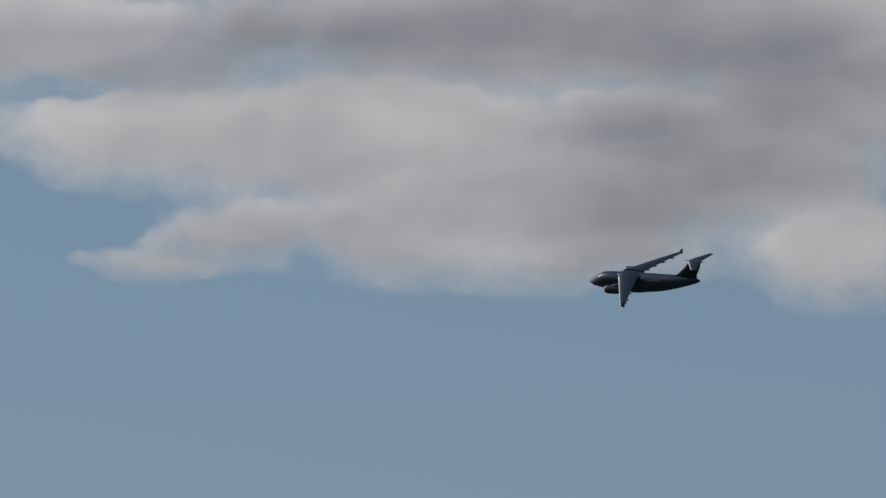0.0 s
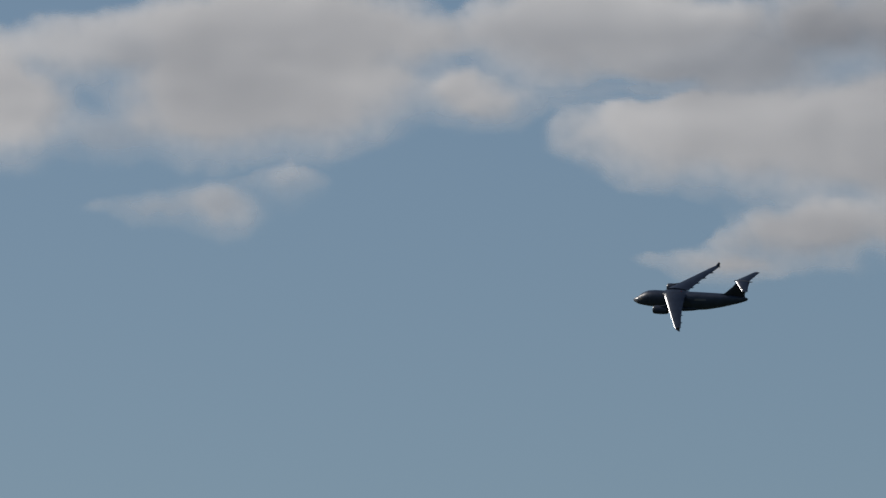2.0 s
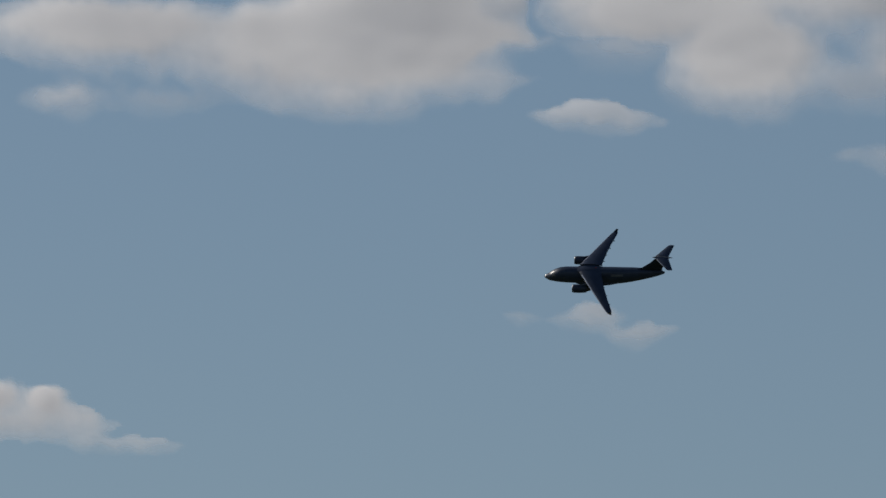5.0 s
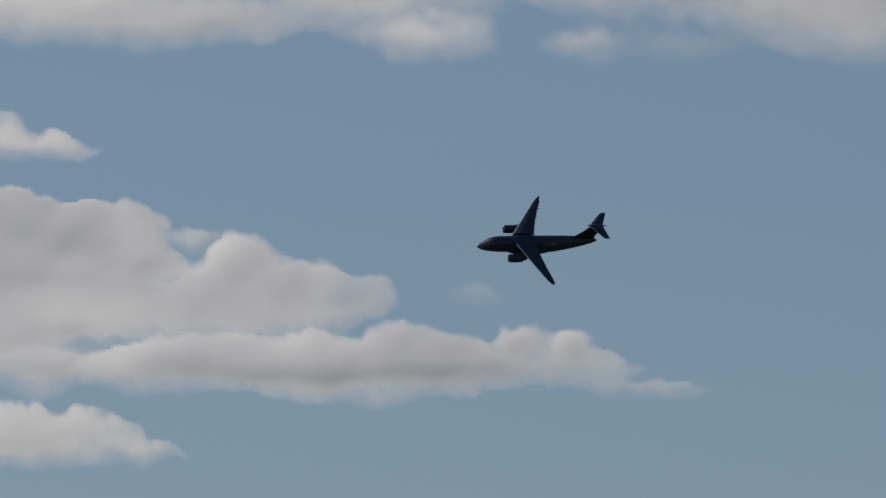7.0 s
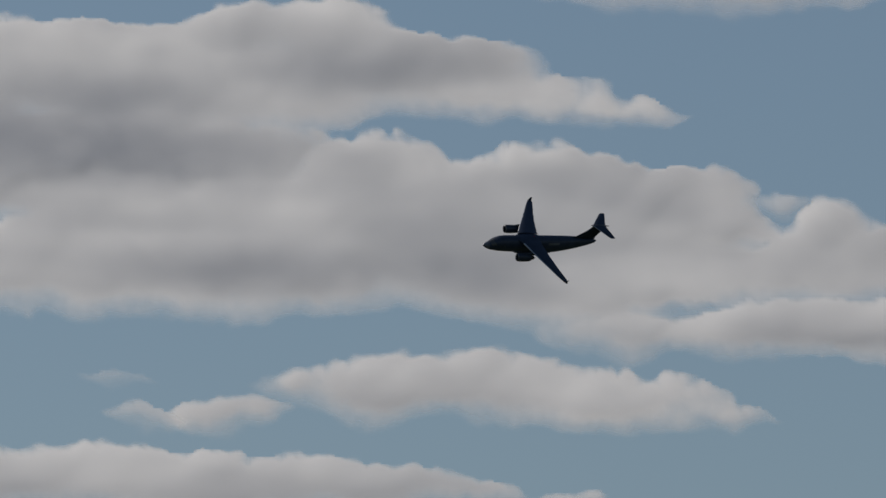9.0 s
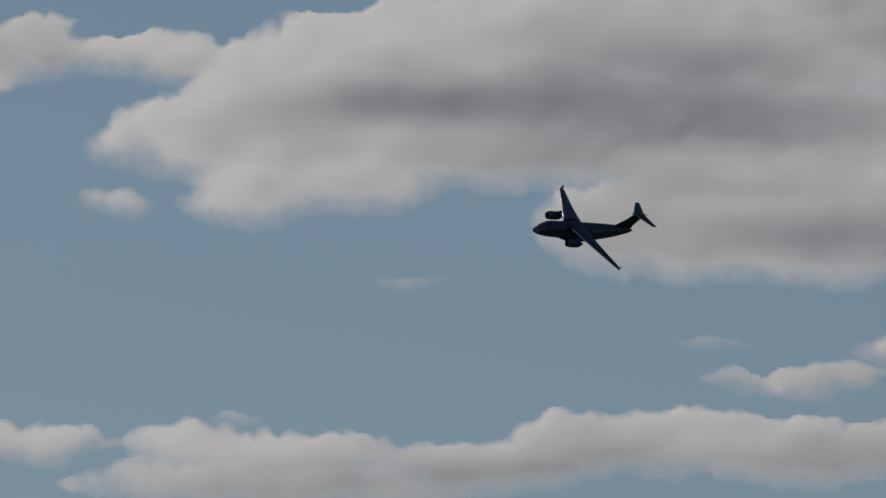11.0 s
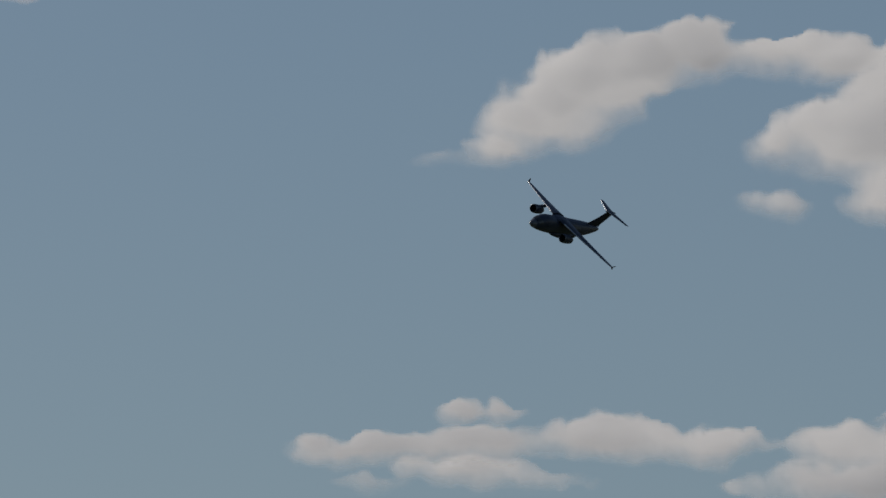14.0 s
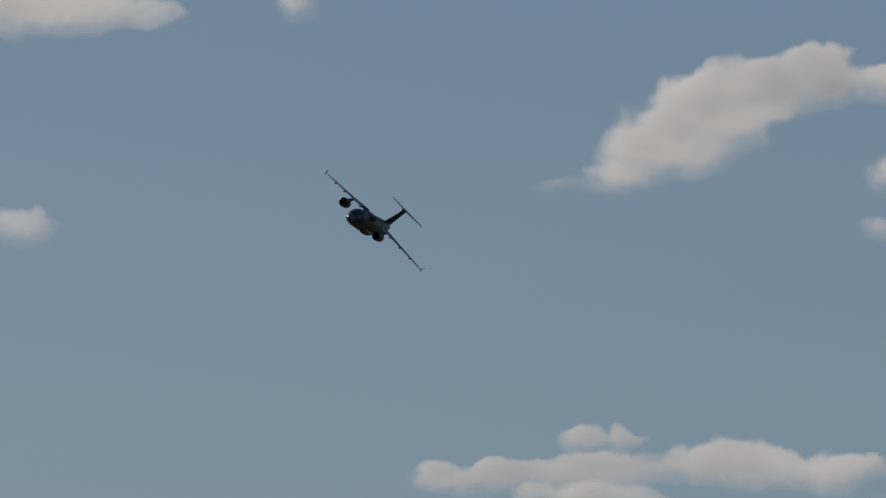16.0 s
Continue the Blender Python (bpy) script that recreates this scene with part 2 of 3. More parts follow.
def build_tail(plane):
    def fin_ring(x, c, z, t, start=0.0, end=1.0, proud=0.0):
        return [(px, pz, z) for px, _, pz in [(q[0], 0, q[2] - 0.0) for q in fin_section(x, c, t, start, end, proud)]]

    def fin_section(x, c, t, start, end, proud):
        ring, n = [], 9
        for i in range(n):
            u = start + (end - start) * i / (n - 1)
            h = 5 * t * (0.2969 * math.sqrt(u) - 0.126 * u - 0.3516 * u * u + 0.2843 * u ** 3 - 0.1015 * u ** 4)
            ring.append((x - u * c, 0, c * h + proud))
        return ring + [(px, 0, -pz) for px, _, pz in ring[:0:-1]]

    steps = ((-8.6, 7.6, 0.2, 0.03), (-10.6, 5.6, 0.55, 0.06), (-11.4, 4.8, 1.0, 0.11), (-13.4, 3.75, 2.7, 0.12), (-14.75, 3.05, 4.25, 0.11))
    fin = part("fin", loft([fin_ring(x, c, z, t) for x, c, z, t in steps]), DARK, plane, "dark painted tall swept tail fin")
    part("rudder", loft([fin_ring(x, c, z, t, 0.7, 1.0, 0.015) for x, c, z, t in steps[2:]]), DARK, fin)
    part("tail_bullet_fairing", loft(pod(-13.9, -18.7, 0, 4.4, ((0, 0.04), (0.1, 0.18), (0.3, 0.28), (0.6, 0.27), (0.85, 0.14), (1, 0.03)), 16)), PALE, plane)
    for side in (1, -1):
        spots = ((0.0, -14.55, 3.05, 4.42, 0.10), (4.2, -17.45, 1.35, 4.40, 0.10), (4.36, -17.75, 0.95, 4.40, 0.08))
        stab = part("stabiliser", loft([wing_ring(le, c, side * y, z, t) for y, le, c, z, t in spots]), SKIN, plane, "pale grey swept tailplane")
        part("elevator", loft([wing_ring(le, c, side * (y + (0.4 if y == 0 else 0)), z - 0.01, t, n=6, start=0.68, end=1.0, proud=0.012) for y, le, c, z, t in spots[:2]]),
             SKIN, stab)
        part("leading_edge", loft([wing_ring(le, c, side * (y + (0.3 if y == 0 else 0)) , z, t, n=6, end=0.045, proud=0.010) for y, le, c, z, t in spots[:2]]),
             EDGE, stab, "bright pale leading edge")


def build_hull(plane):
    # fine rings through the stations
    xs = []
    for one, two in zip(HULL, HULL[1:]):
        n = max(1, round((one[0] - two[0]) / 1.0))
        xs += [one[0] + (two[0] - one[0]) * k / n for k in range(n)]
    xs.append(HULL[-1][0])
    cut = [x for x in xs if x <= 10.3]
    hull = part("fuselage", loft([[hull_point(x, k * 360 / 36) for k in range(36)] for x in cut]), SKIN, plane, "long round dark grey fuselage with upswept tail")
    nose = [x for x in xs if x >= 10.3]
    part("nose_radome", loft([[hull_point(x, k * 360 / 36) for k in range(36)] for x in nose]), RADOME, plane, "rounded grey nose cone, painted paler for a sun highlight")
    # cockpit panes, each slightly proud of the skin
    for lo, hi, front, back in ((1, 11, 10.1, 9.25), (12.5, 34, 10.05, 9.15), (36, 52, 9.9, 9.0), (54, 67, 9.7, 8.8)):
        for side in (1, -1):
            corners = [Vector(hull_point(x, side * k)) for x, k in ((front, lo), (front, hi), (back, hi), (back, lo))]
            flat = (corners[2] - corners[0]).cross(corners[3] - corners[1]).normalized() * side
            middle = sum(corners, Vector()) / 4
            level = [c - flat * (c - middle).dot(flat) for c in corners]
            ring = [[tuple(c + flat * out) for c in level] for out in (-0.05, 0.045)]
            part("cockpit_pane", loft(ring), GLASS, hull, "flat glossy dark cockpit glass", smooth=False)
    for side in (1, -1):
        # main gear bulge low on the flank
        rings = []
        for u, r in ((0, 0.04), (0.06, 0.3), (0.18, 0.62), (0.38, 0.82), (0.55, 0.82), (0.75, 0.62), (0.92, 0.3), (1, 0.05)):
            rings.append([(4.2 - 10.2 * u, side * 1.35 + 0.85 * r * math.cos(k * math.tau / 20), -3.22 + 0.35 * u * u + 0.8 * r * math.sin(k * math.tau / 20)) for k in range(20)])
        part("gear_fairing", loft(rings), SKIN, plane, "rounded bulge over the stowed wheels")
        door = []
        for x in (4.9, 4.1):
            door.append([hull_point(x, side * k, o) for k, o in ((72, 0.012), (95, 0.012), (118, 0.012), (118, -0.02), (95, -0.02), (72, -0.02))])
        part("side_door", loft(door), SKIN, hull)
        for x in (7.9, 7.0):
            win = [[hull_point(x - d, side * k, o) for k, o in ((74, 0.014), (83, 0.014), (83, -0.02), (74, -0.02))] for d in (0.0, 0.28)]
            part("cabin_window", loft(win), GLASS, hull)
        panel = [[hull_point(x, side * k, o) for k, o in ((48, 0.012), (56, 0.012), (64, 0.012), (64, -0.02), (56, -0.02), (48, -0.02))] for x in (-4.2, -5.6, -7.0)]
        part("side_patch", loft(panel), PALE, hull, "paler grey patch")
    # wing root fairing on the back
    rings = []
    for u, w, h in ((0, 0.2, 0.05), (0.1, 1.1, 0.28), (0.3, 1.55, 0.52), (0.6, 1.55, 0.52), (0.85, 1.1, 0.3), (1, 0.2, 0.05)):
        rings.append([(4.3 - 7.6 * u, w * math.cos(k * math.tau / 20), -0.05 + h * math.sin(k * math.tau / 20)) for k in range(20)])
    part("wing_root_fairing", loft(rings), SKIN, plane)
    # nose wheel doors and cargo ramp outline
    ramp = [[hull_point(x, k, o) for k, o in ((150, 0.012), (165, 0.012), (180, 0.012), (195, 0.012), (210, 0.012), (210, -0.02), (180, -0.02), (150, -0.02))] for x in (-6.8, -9.0, -11.4)]
    part("cargo_ramp", loft(ramp), SKIN, hull)
    for z0, d in ((0.5, 1), (-3.98, -1)):
        part("beacon", loft([[(-0.6 + (0.12 - 0.03 * j) * math.cos(k * math.tau / 10), (0.12 - 0.03 * j) * math.sin(k * math.tau / 10), z0 + d * 0.06 * j) for k in range(10)] for j in range(4)]),
             LAMP, hull, "red beacon lamp")


def aircraft():
    plane = tagged(new("jet_transport_aircraft"), "dark grey twin-jet transport aircraft with T-tail, banking in flight", "aircraft")
    build_hull(plane)
    for side in (1, -1):
        build_wing(side, plane)
        build_engine(side, plane)
    build_tail(plane)
    return plane


plane = aircraft()


# ---- clouds ----
def lattice(u, v, seed):
    """Smooth value noise on a unit lattice, 0 to 1."""
    iu, iv = np.floor(u), np.floor(v)
    fu, fv = u - iu, v - iv
    fu, fv = fu ** 3 * (fu * (fu * 6 - 15) + 10), fv ** 3 * (fv * (fv * 6 - 15) + 10)

    def corner(a, b):
        h = np.sin(a * 127.1 + b * 311.7 + seed * 74.7) * 43758.5453
        return h - np.floor(h)

    low = corner(iu, iv) * (1 - fu) + corner(iu + 1, iv) * fu
    high = corner(iu, iv + 1) * (1 - fu) + corner(iu + 1, iv + 1) * fu
    return low * (1 - fv) + high * fv


def fractal(u, v, size, seed, octaves=5, billow=False):
    """Layers of noise, each turned against the one before."""
    total, share, amount = 0.0, 0.0, 1.0
    for k in range(octaves):
        c, s = math.cos(0.6 + 1.1 * k + seed), math.sin(0.6 + 1.1 * k + seed)
        f = 2 ** k / size
        n = lattice((c * u - s * v) * f + 17.3 * k, (s * u + c * v) * f - 9.1 * k, seed + k)
        total, share, amount = total + amount * (np.abs(2 * n - 1) if billow else n), share + amount, amount * 0.5
    return total / share


def smoothed(a, n):
    """A field blurred over n cells each way, three times over."""
    for axis in (0, 1, 0, 1, 0, 1):
        pad = [(0, 0), (0, 0)]
        pad[axis] = (n + 1, n)
        total = np.cumsum(np.pad(a, pad, mode="edge"), axis=axis)
        size = a.shape[axis]
        high, low = np.take(total, np.arange(2 * n + 1, 2 * n + 1 + size), axis), np.take(total, np.arange(size), axis)
        a = (high - low) / (2 * n + 1)
    return a


CLOUD_STEP = 0.018
CLOUD_BASE = 500.0     # height of the clouds' flat bases


def cloud_rim(u, v, lobes, crisp):
    """How far inside the bank's outline a direction lies, in degrees; its cover; and how low in its lobes it lies."""
    wu = u + 0.15 * (fractal(u, v, 0.50, 3) - 0.5) + 0.075 * (fractal(u, v, 0.15, 11, 3) - 0.5)
    wv = v + 0.10 * (fractal(u, v, 0.42, 23) - 0.5) + 0.065 * (fractal(u, v, 0.14, 31, 3) - 0.5)
    sharp = 40.0
    total = np.full(u.shape, 1e-9)
    cover, low, gap, height = (np.zeros(u.shape) for _ in range(4))
    for cu, cv, ru, rv, w in lobes:
        q = np.sqrt(((wu - cu) / ru) ** 2 + ((wv - cv) / rv) ** 2)
        if w < 0:
            gap += -w * np.clip(1 - q ** 2, 0, 1) * 0.22
            continue
        # degrees to the lobe's outline
        reach = np.where(q > 1, np.hypot(wu - cu, wv - cv) / np.maximum(q, 1e-6), min(ru, rv))
        s = np.exp(sharp * np.clip((1 - q) * reach * 1.1, -0.5, 0.3))
        total += s
        cover += s * w
        height += s * np.clip((wv - cv) / rv, -1, 1)
        low += s * np.exp(-((wu - cu) / (0.85 * ru)) ** 2 - ((wv - cv + 0.42 * rv) / (0.55 * rv)) ** 2) * min(1.0, rv / 0.15)
    puffs = 0.6 * fractal(u, v, 0.18, 41, 2, billow=True) + 0.4 * fractal(u, v, 0.31, 47, 2, billow=True)
    puffs = (puffs - 0.40) * np.clip(0.75 + height / total, 0.3, 1)
    rim = np.log(total) / sharp + 0.018 - gap + (0.03 + 0.07 * crisp) * puffs + 0.10 * (fractal(u, v, 0.5, 57, 5) - 0.5)
    # tops are crisp and knobbly, bases fade out slowly
    top = np.clip(height / total, 0, 1) * (1.0 if crisp > 0.5 else 0.35)
    rim += top * (0.04 * (fractal(u, v, 0.10, 67, 1, billow=True) - 0.45) - 0.03)
    rim = np.where(rim > 0, rim, rim * (1 + 1.3 * top))
    rim = np.where(rim > 0, rim * (0.40 + 0.60 * np.clip(height / total + 0.8, 0, 1) + 1.1 * top), rim)
    return rim, cover / total, low / total


def cloud(labels, heaps, shade_lobes, relief=0.72, soft=1.0, height=CLOUD_BASE):
    """Clouds far off that touch one another, the nearest first, one object each. A lobe of a cloud: bearing (degrees
    left of +y), elevation, half width, half height, cover (below 0: a gap); the third argument: lobes of grey shade
    painted in, in the same way;
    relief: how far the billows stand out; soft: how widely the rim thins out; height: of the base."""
    solid = [l for heap in heaps for l in heap if l[4] > 0]
    box = (min(l[0] - l[2] for l in solid) - 0.35, max(l[0] + l[2] for l in solid) + 0.35,
           min(l[1] - l[3] for l in solid) - 0.2, max(l[1] + l[3] for l in solid) + 0.2)
    u, v = np.meshgrid(np.arange(box[0], box[1], CLOUD_STEP), np.arange(box[2], box[3], CLOUD_STEP), indexing="ij")
    rim = cover = low = bulge = owner = None
    for k, heap in reversed(list(enumerate(heaps))):
        r, c, l = cloud_rim(u, v, heap, relief)
        g = 3.4 * (1 - np.exp(-np.clip(smoothed(r, 2) + 0.03, 0, 0.5) / 0.16))
        if rim is None:
            rim, cover, low, bulge, owner = r, c, l, g, np.full(u.shape, k)
            continue
        share = np.clip((r + 0.03) / 0.16, 0, 1)
        share = share * share * (3 - 2 * share)
        share = np.where(rim > r, share, np.maximum(share, np.clip((r - rim) / 0.05, 0, 1)))
        cover, low, bulge = (o + (n - o) * share for o, n in ((cover, c), (low, l), (bulge, g)))
        owner = np.where(share > 0.5, k, owner)
        rim = np.maximum(rim, r)
    # painted shade: greyer inside and low in each lobe, varied by broad noise
    grey_shade = 0.2 * np.clip(rim / 0.25, 0, 1) + 0.24 * low + 1.2 * (fractal(u * 0.7, v * 2.2, 0.75, 71, 3) - 0.5)
    # further grey shade painted at chosen bellies and bands
    for cu, cv, ru, rv, w in shade_lobes:
        grey_shade += w * np.exp(-1.2 * (((u - cu) / ru) ** 2 + ((v - cv) / rv) ** 2)) * (0.55 + 0.9 * fractal(u, v * 1.7, 0.35, 83, 5))
    grey_shade = np.clip(grey_shade * np.clip(rim / 0.08, 0, 1), 0, 3)
    # the sunlit far side bulges away, with billows on it
    billows = 1.15 * fractal(u, v * 1.3, 0.34, 91, 2) + 0.55 * fractal(u, v, 0.18, 41, 1, billow=True)
    swell = relief * smoothed(bulge + billows * np.clip(rim * 8, 0, 1), 1) / 4560
    au, av = np.radians(u), np.radians(v)
    away = np.stack([-np.sin(au) * np.cos(av), np.cos(au) * np.cos(av), np.sin(av)], -1)
    lean = -0.35 * (av - av.min())     # the sunlit tops lie nearer than the bases
    gentle = away * (1 + swell + lean)[..., None]
    normals = np.cross(np.gradient(gentle, axis=1), np.gradient(gentle, axis=0))
    normals /= np.linalg.norm(normals, axis=-1, keepdims=True)
    base = height / math.tan(radians(min(l[1] - l[3] for l in solid)))
    points = away * (base * (1 + 3 * swell + lean))[..., None] + np.array((0, 0, EYE[2]))
    keep = rim > -0.06 * soft
    inside = keep[:-1, :-1] & keep[1:, :-1] & keep[:-1, 1:] & keep[1:, 1:]
    for k, label in enumerate(labels):
        cells = inside & (owner[:-1, :-1] == k)
        i, j = np.nonzero(cells)
        used = np.zeros(u.shape, bool)
        for di, dj in ((0, 0), (1, 0), (0, 1), (1, 1)):
            used[i + di, j + dj] = True
        index = np.full(u.shape, -1)
        index[used] = np.arange(used.sum())
        faces = np.stack([index[i, j], index[i, j + 1], index[i + 1, j + 1], index[i + 1, j]], -1)
        me = bpy.data.meshes.new("cloud")
        me.from_pydata(points[used].tolist(), [], faces.tolist())
        for name, values in (("rim", rim / soft), ("cover", cover), ("grey_shade", grey_shade)):
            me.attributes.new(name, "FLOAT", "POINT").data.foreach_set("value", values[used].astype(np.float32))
        me.polygons.foreach_set("use_smooth", [True] * len(me.polygons))
        me.normals_split_custom_set_from_vertices(normals[used].tolist())
        me.materials.append(CLOUD)
        tagged(new("cloud", me), label, "cloud", "clouds in the sky")


CLOUD_LABELS = {
    "shelf_f": "long flat cumulus with bright puffy crest",
    "bank_f": "wide pale cumulus bank with soft grey hollows",
    "bank_g": "large layered cumulus bank with dark grey bands",
    "hook_j": "curved white cloud with ragged lower edge",
    "bank_a": "broad heavy cloud bank with dark grey belly",
    "bank_b": "ragged pale cloud bank with blue gaps",
    "bank_c": "soft broken pale cloud bank",
    "shelf_h": "long low cumulus with tapering end",
    "shelf_i": "long low cumulus bank with shadowed belly",
    "shelf_k": "thin row of low white cumulus puffs",
}
# The last list of each cloud places the grey shade painted into it.
cloud([CLOUD_LABELS["shelf_f"], CLOUD_LABELS["bank_f"], CLOUD_LABELS["bank_g"], CLOUD_LABELS["hook_j"]],
      [[(9.86, 7.37, 1.44, 0.16, 1), (9.07, 7.50, 0.17, 0.15, 1), (8.80, 7.46, 0.12, 0.12, 1), (9.22, 7.57, 0.06, 0.06, -0.4), (10.08, 7.47, 0.12, 0.08, 1), (11.12, 7.51, 0.22, 0.06, -0.45), (9.63, 7.50, 0.20, 0.11, 1), (10.09, 7.46, 0.23, 0.11, 1), (10.75, 7.40, 0.55, 0.16, 1), (11.01, 7.35, 0.35, 0.11, 1), (8.48, 7.27, 0.36, 0.05, 0.5), (9.40, 7.47, 0.18, 0.11, 1), (10.47, 7.47, 0.20, 0.10, 1)],
       [(11.43, 8.30, 0.38, 0.09, -0.35), (9.92, 7.93, 0.32, 0.11, -0.4), (10.76, 8.04, 0.17, 0.09, -0.4), (11.34, 8.00, 0.46, 0.21, 1), (10.50, 7.86, 0.19, 0.21, 1), (10.47, 7.67, 0.75, 0.16, 1), (9.98, 7.74, 0.23, 0.12, 0.65), (11.63, 8.08, 0.26, 0.21, 1), (11.62, 7.60, 0.55, 0.24, 1), (11.53, 7.39, 0.32, 0.13, 1), (11.07, 7.85, 0.35, 0.20, 1), (12.85, 8.18, 0.36, 0.20, 1)] + [(11.95, 8.15, 0.45, 0.19, 1), (11.26, 8.04, 0.38, 0.16, 1), (12.41, 7.88, 1.50, 0.37, 1), (13.57, 7.73, 1.24, 0.30, 1), (14.29, 7.70, 0.75, 0.26, 1), (11.84, 7.65, 1.21, 0.24, 1), (14.62, 7.68, 0.38, 0.19, 1), (13.86, 7.99, 0.87, 0.23, 1), (11.60, 7.37, 0.38, 0.10, 0.8), (10.53, 7.91, 0.19, 0.16, 1), (10.68, 7.71, 0.49, 0.19, 1), (10.27, 7.74, 0.26, 0.17, 1), (10.08, 7.80, 0.11, 0.10, 1), (11.03, 7.84, 0.24, 0.06, -0.5), (11.30, 7.50, 0.26, 0.06, -0.5)],
       [(14.04, 9.01, 0.23, 0.14, -0.5), (12.41, 8.94, 0.44, 0.10, -0.5), (16.17, 8.84, 0.32, 0.08, -0.35), (13.00, 8.87, 0.36, 0.19, 1), (13.52, 8.87, 0.35, 0.17, 1), (13.92, 8.81, 0.25, 0.16, 1), (14.50, 8.78, 0.49, 0.20, 1), (12.65, 8.72, 0.75, 0.21, 1), (12.22, 8.58, 0.62, 0.13, 1), (11.62, 8.50, 0.36, 0.06, 1), (13.86, 8.59, 1.22, 0.23, 1)] + [(14.15, 8.31, 1.16, 0.21, 1), (14.44, 8.13, 0.75, 0.24, 1), (15.78, 8.59, 0.75, 0.29, 1), (16.21, 8.31, 0.61, 0.40, 1), (15.92, 7.94, 0.46, 0.17, 1), (16.47, 7.93, 0.32, 0.18, 1), (16.48, 8.51, 0.23, 0.18, 1), (14.62, 8.74, 1.22, 0.26, 1), (15.20, 8.20, 1.22, 0.33, 1), (14.04, 8.20, 1.01, 0.32, 1), (14.99, 8.52, 0.52, 0.20, 1), (16.00, 8.40, 0.61, 0.32, 1)] + [(16.73, 8.17, 0.55, 0.21, 1), (17.19, 7.84, 0.17, 0.07, 0.8), (17.20, 8.12, 0.19, 0.12, 1), (16.64, 7.85, 0.23, 0.10, 1), (16.84, 8.20, 0.26, 0.14, 1)],
       [(17.25, 8.68, 0.23, 0.07, -0.5), (17.54, 8.62, 0.27, 0.17, 1), (17.83, 8.55, 0.33, 0.18, 1), (18.15, 8.46, 0.28, 0.21, 1), (18.38, 8.24, 0.29, 0.18, 1), (18.55, 8.10, 0.20, 0.08, 1), (17.19, 8.57, 0.22, 0.11, 1), (16.82, 8.55, 0.33, 0.13, 1), (18.15, 8.20, 0.18, 0.10, 0.9), (17.64, 8.28, 0.22, 0.12, -0.6), (17.97, 8.39, 0.32, 0.17, 1), (18.26, 8.35, 0.28, 0.19, 1), (16.55, 8.51, 0.20, 0.11, 1)] + [(18.90, 8.06, 0.14, 0.04, 0.35), (17.42, 8.65, 0.17, 0.11, 1), (17.77, 8.61, 0.17, 0.11, 1)]],
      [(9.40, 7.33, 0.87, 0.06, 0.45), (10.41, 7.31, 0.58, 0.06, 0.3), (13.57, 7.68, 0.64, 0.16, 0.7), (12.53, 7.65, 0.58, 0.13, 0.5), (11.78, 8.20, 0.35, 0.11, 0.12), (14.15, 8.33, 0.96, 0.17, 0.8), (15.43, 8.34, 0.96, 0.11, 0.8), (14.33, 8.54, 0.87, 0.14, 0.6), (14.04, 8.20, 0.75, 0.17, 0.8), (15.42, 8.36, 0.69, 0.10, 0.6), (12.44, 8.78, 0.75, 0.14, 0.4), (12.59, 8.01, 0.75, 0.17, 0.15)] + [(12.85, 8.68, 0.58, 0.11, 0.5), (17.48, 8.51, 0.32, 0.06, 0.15)])
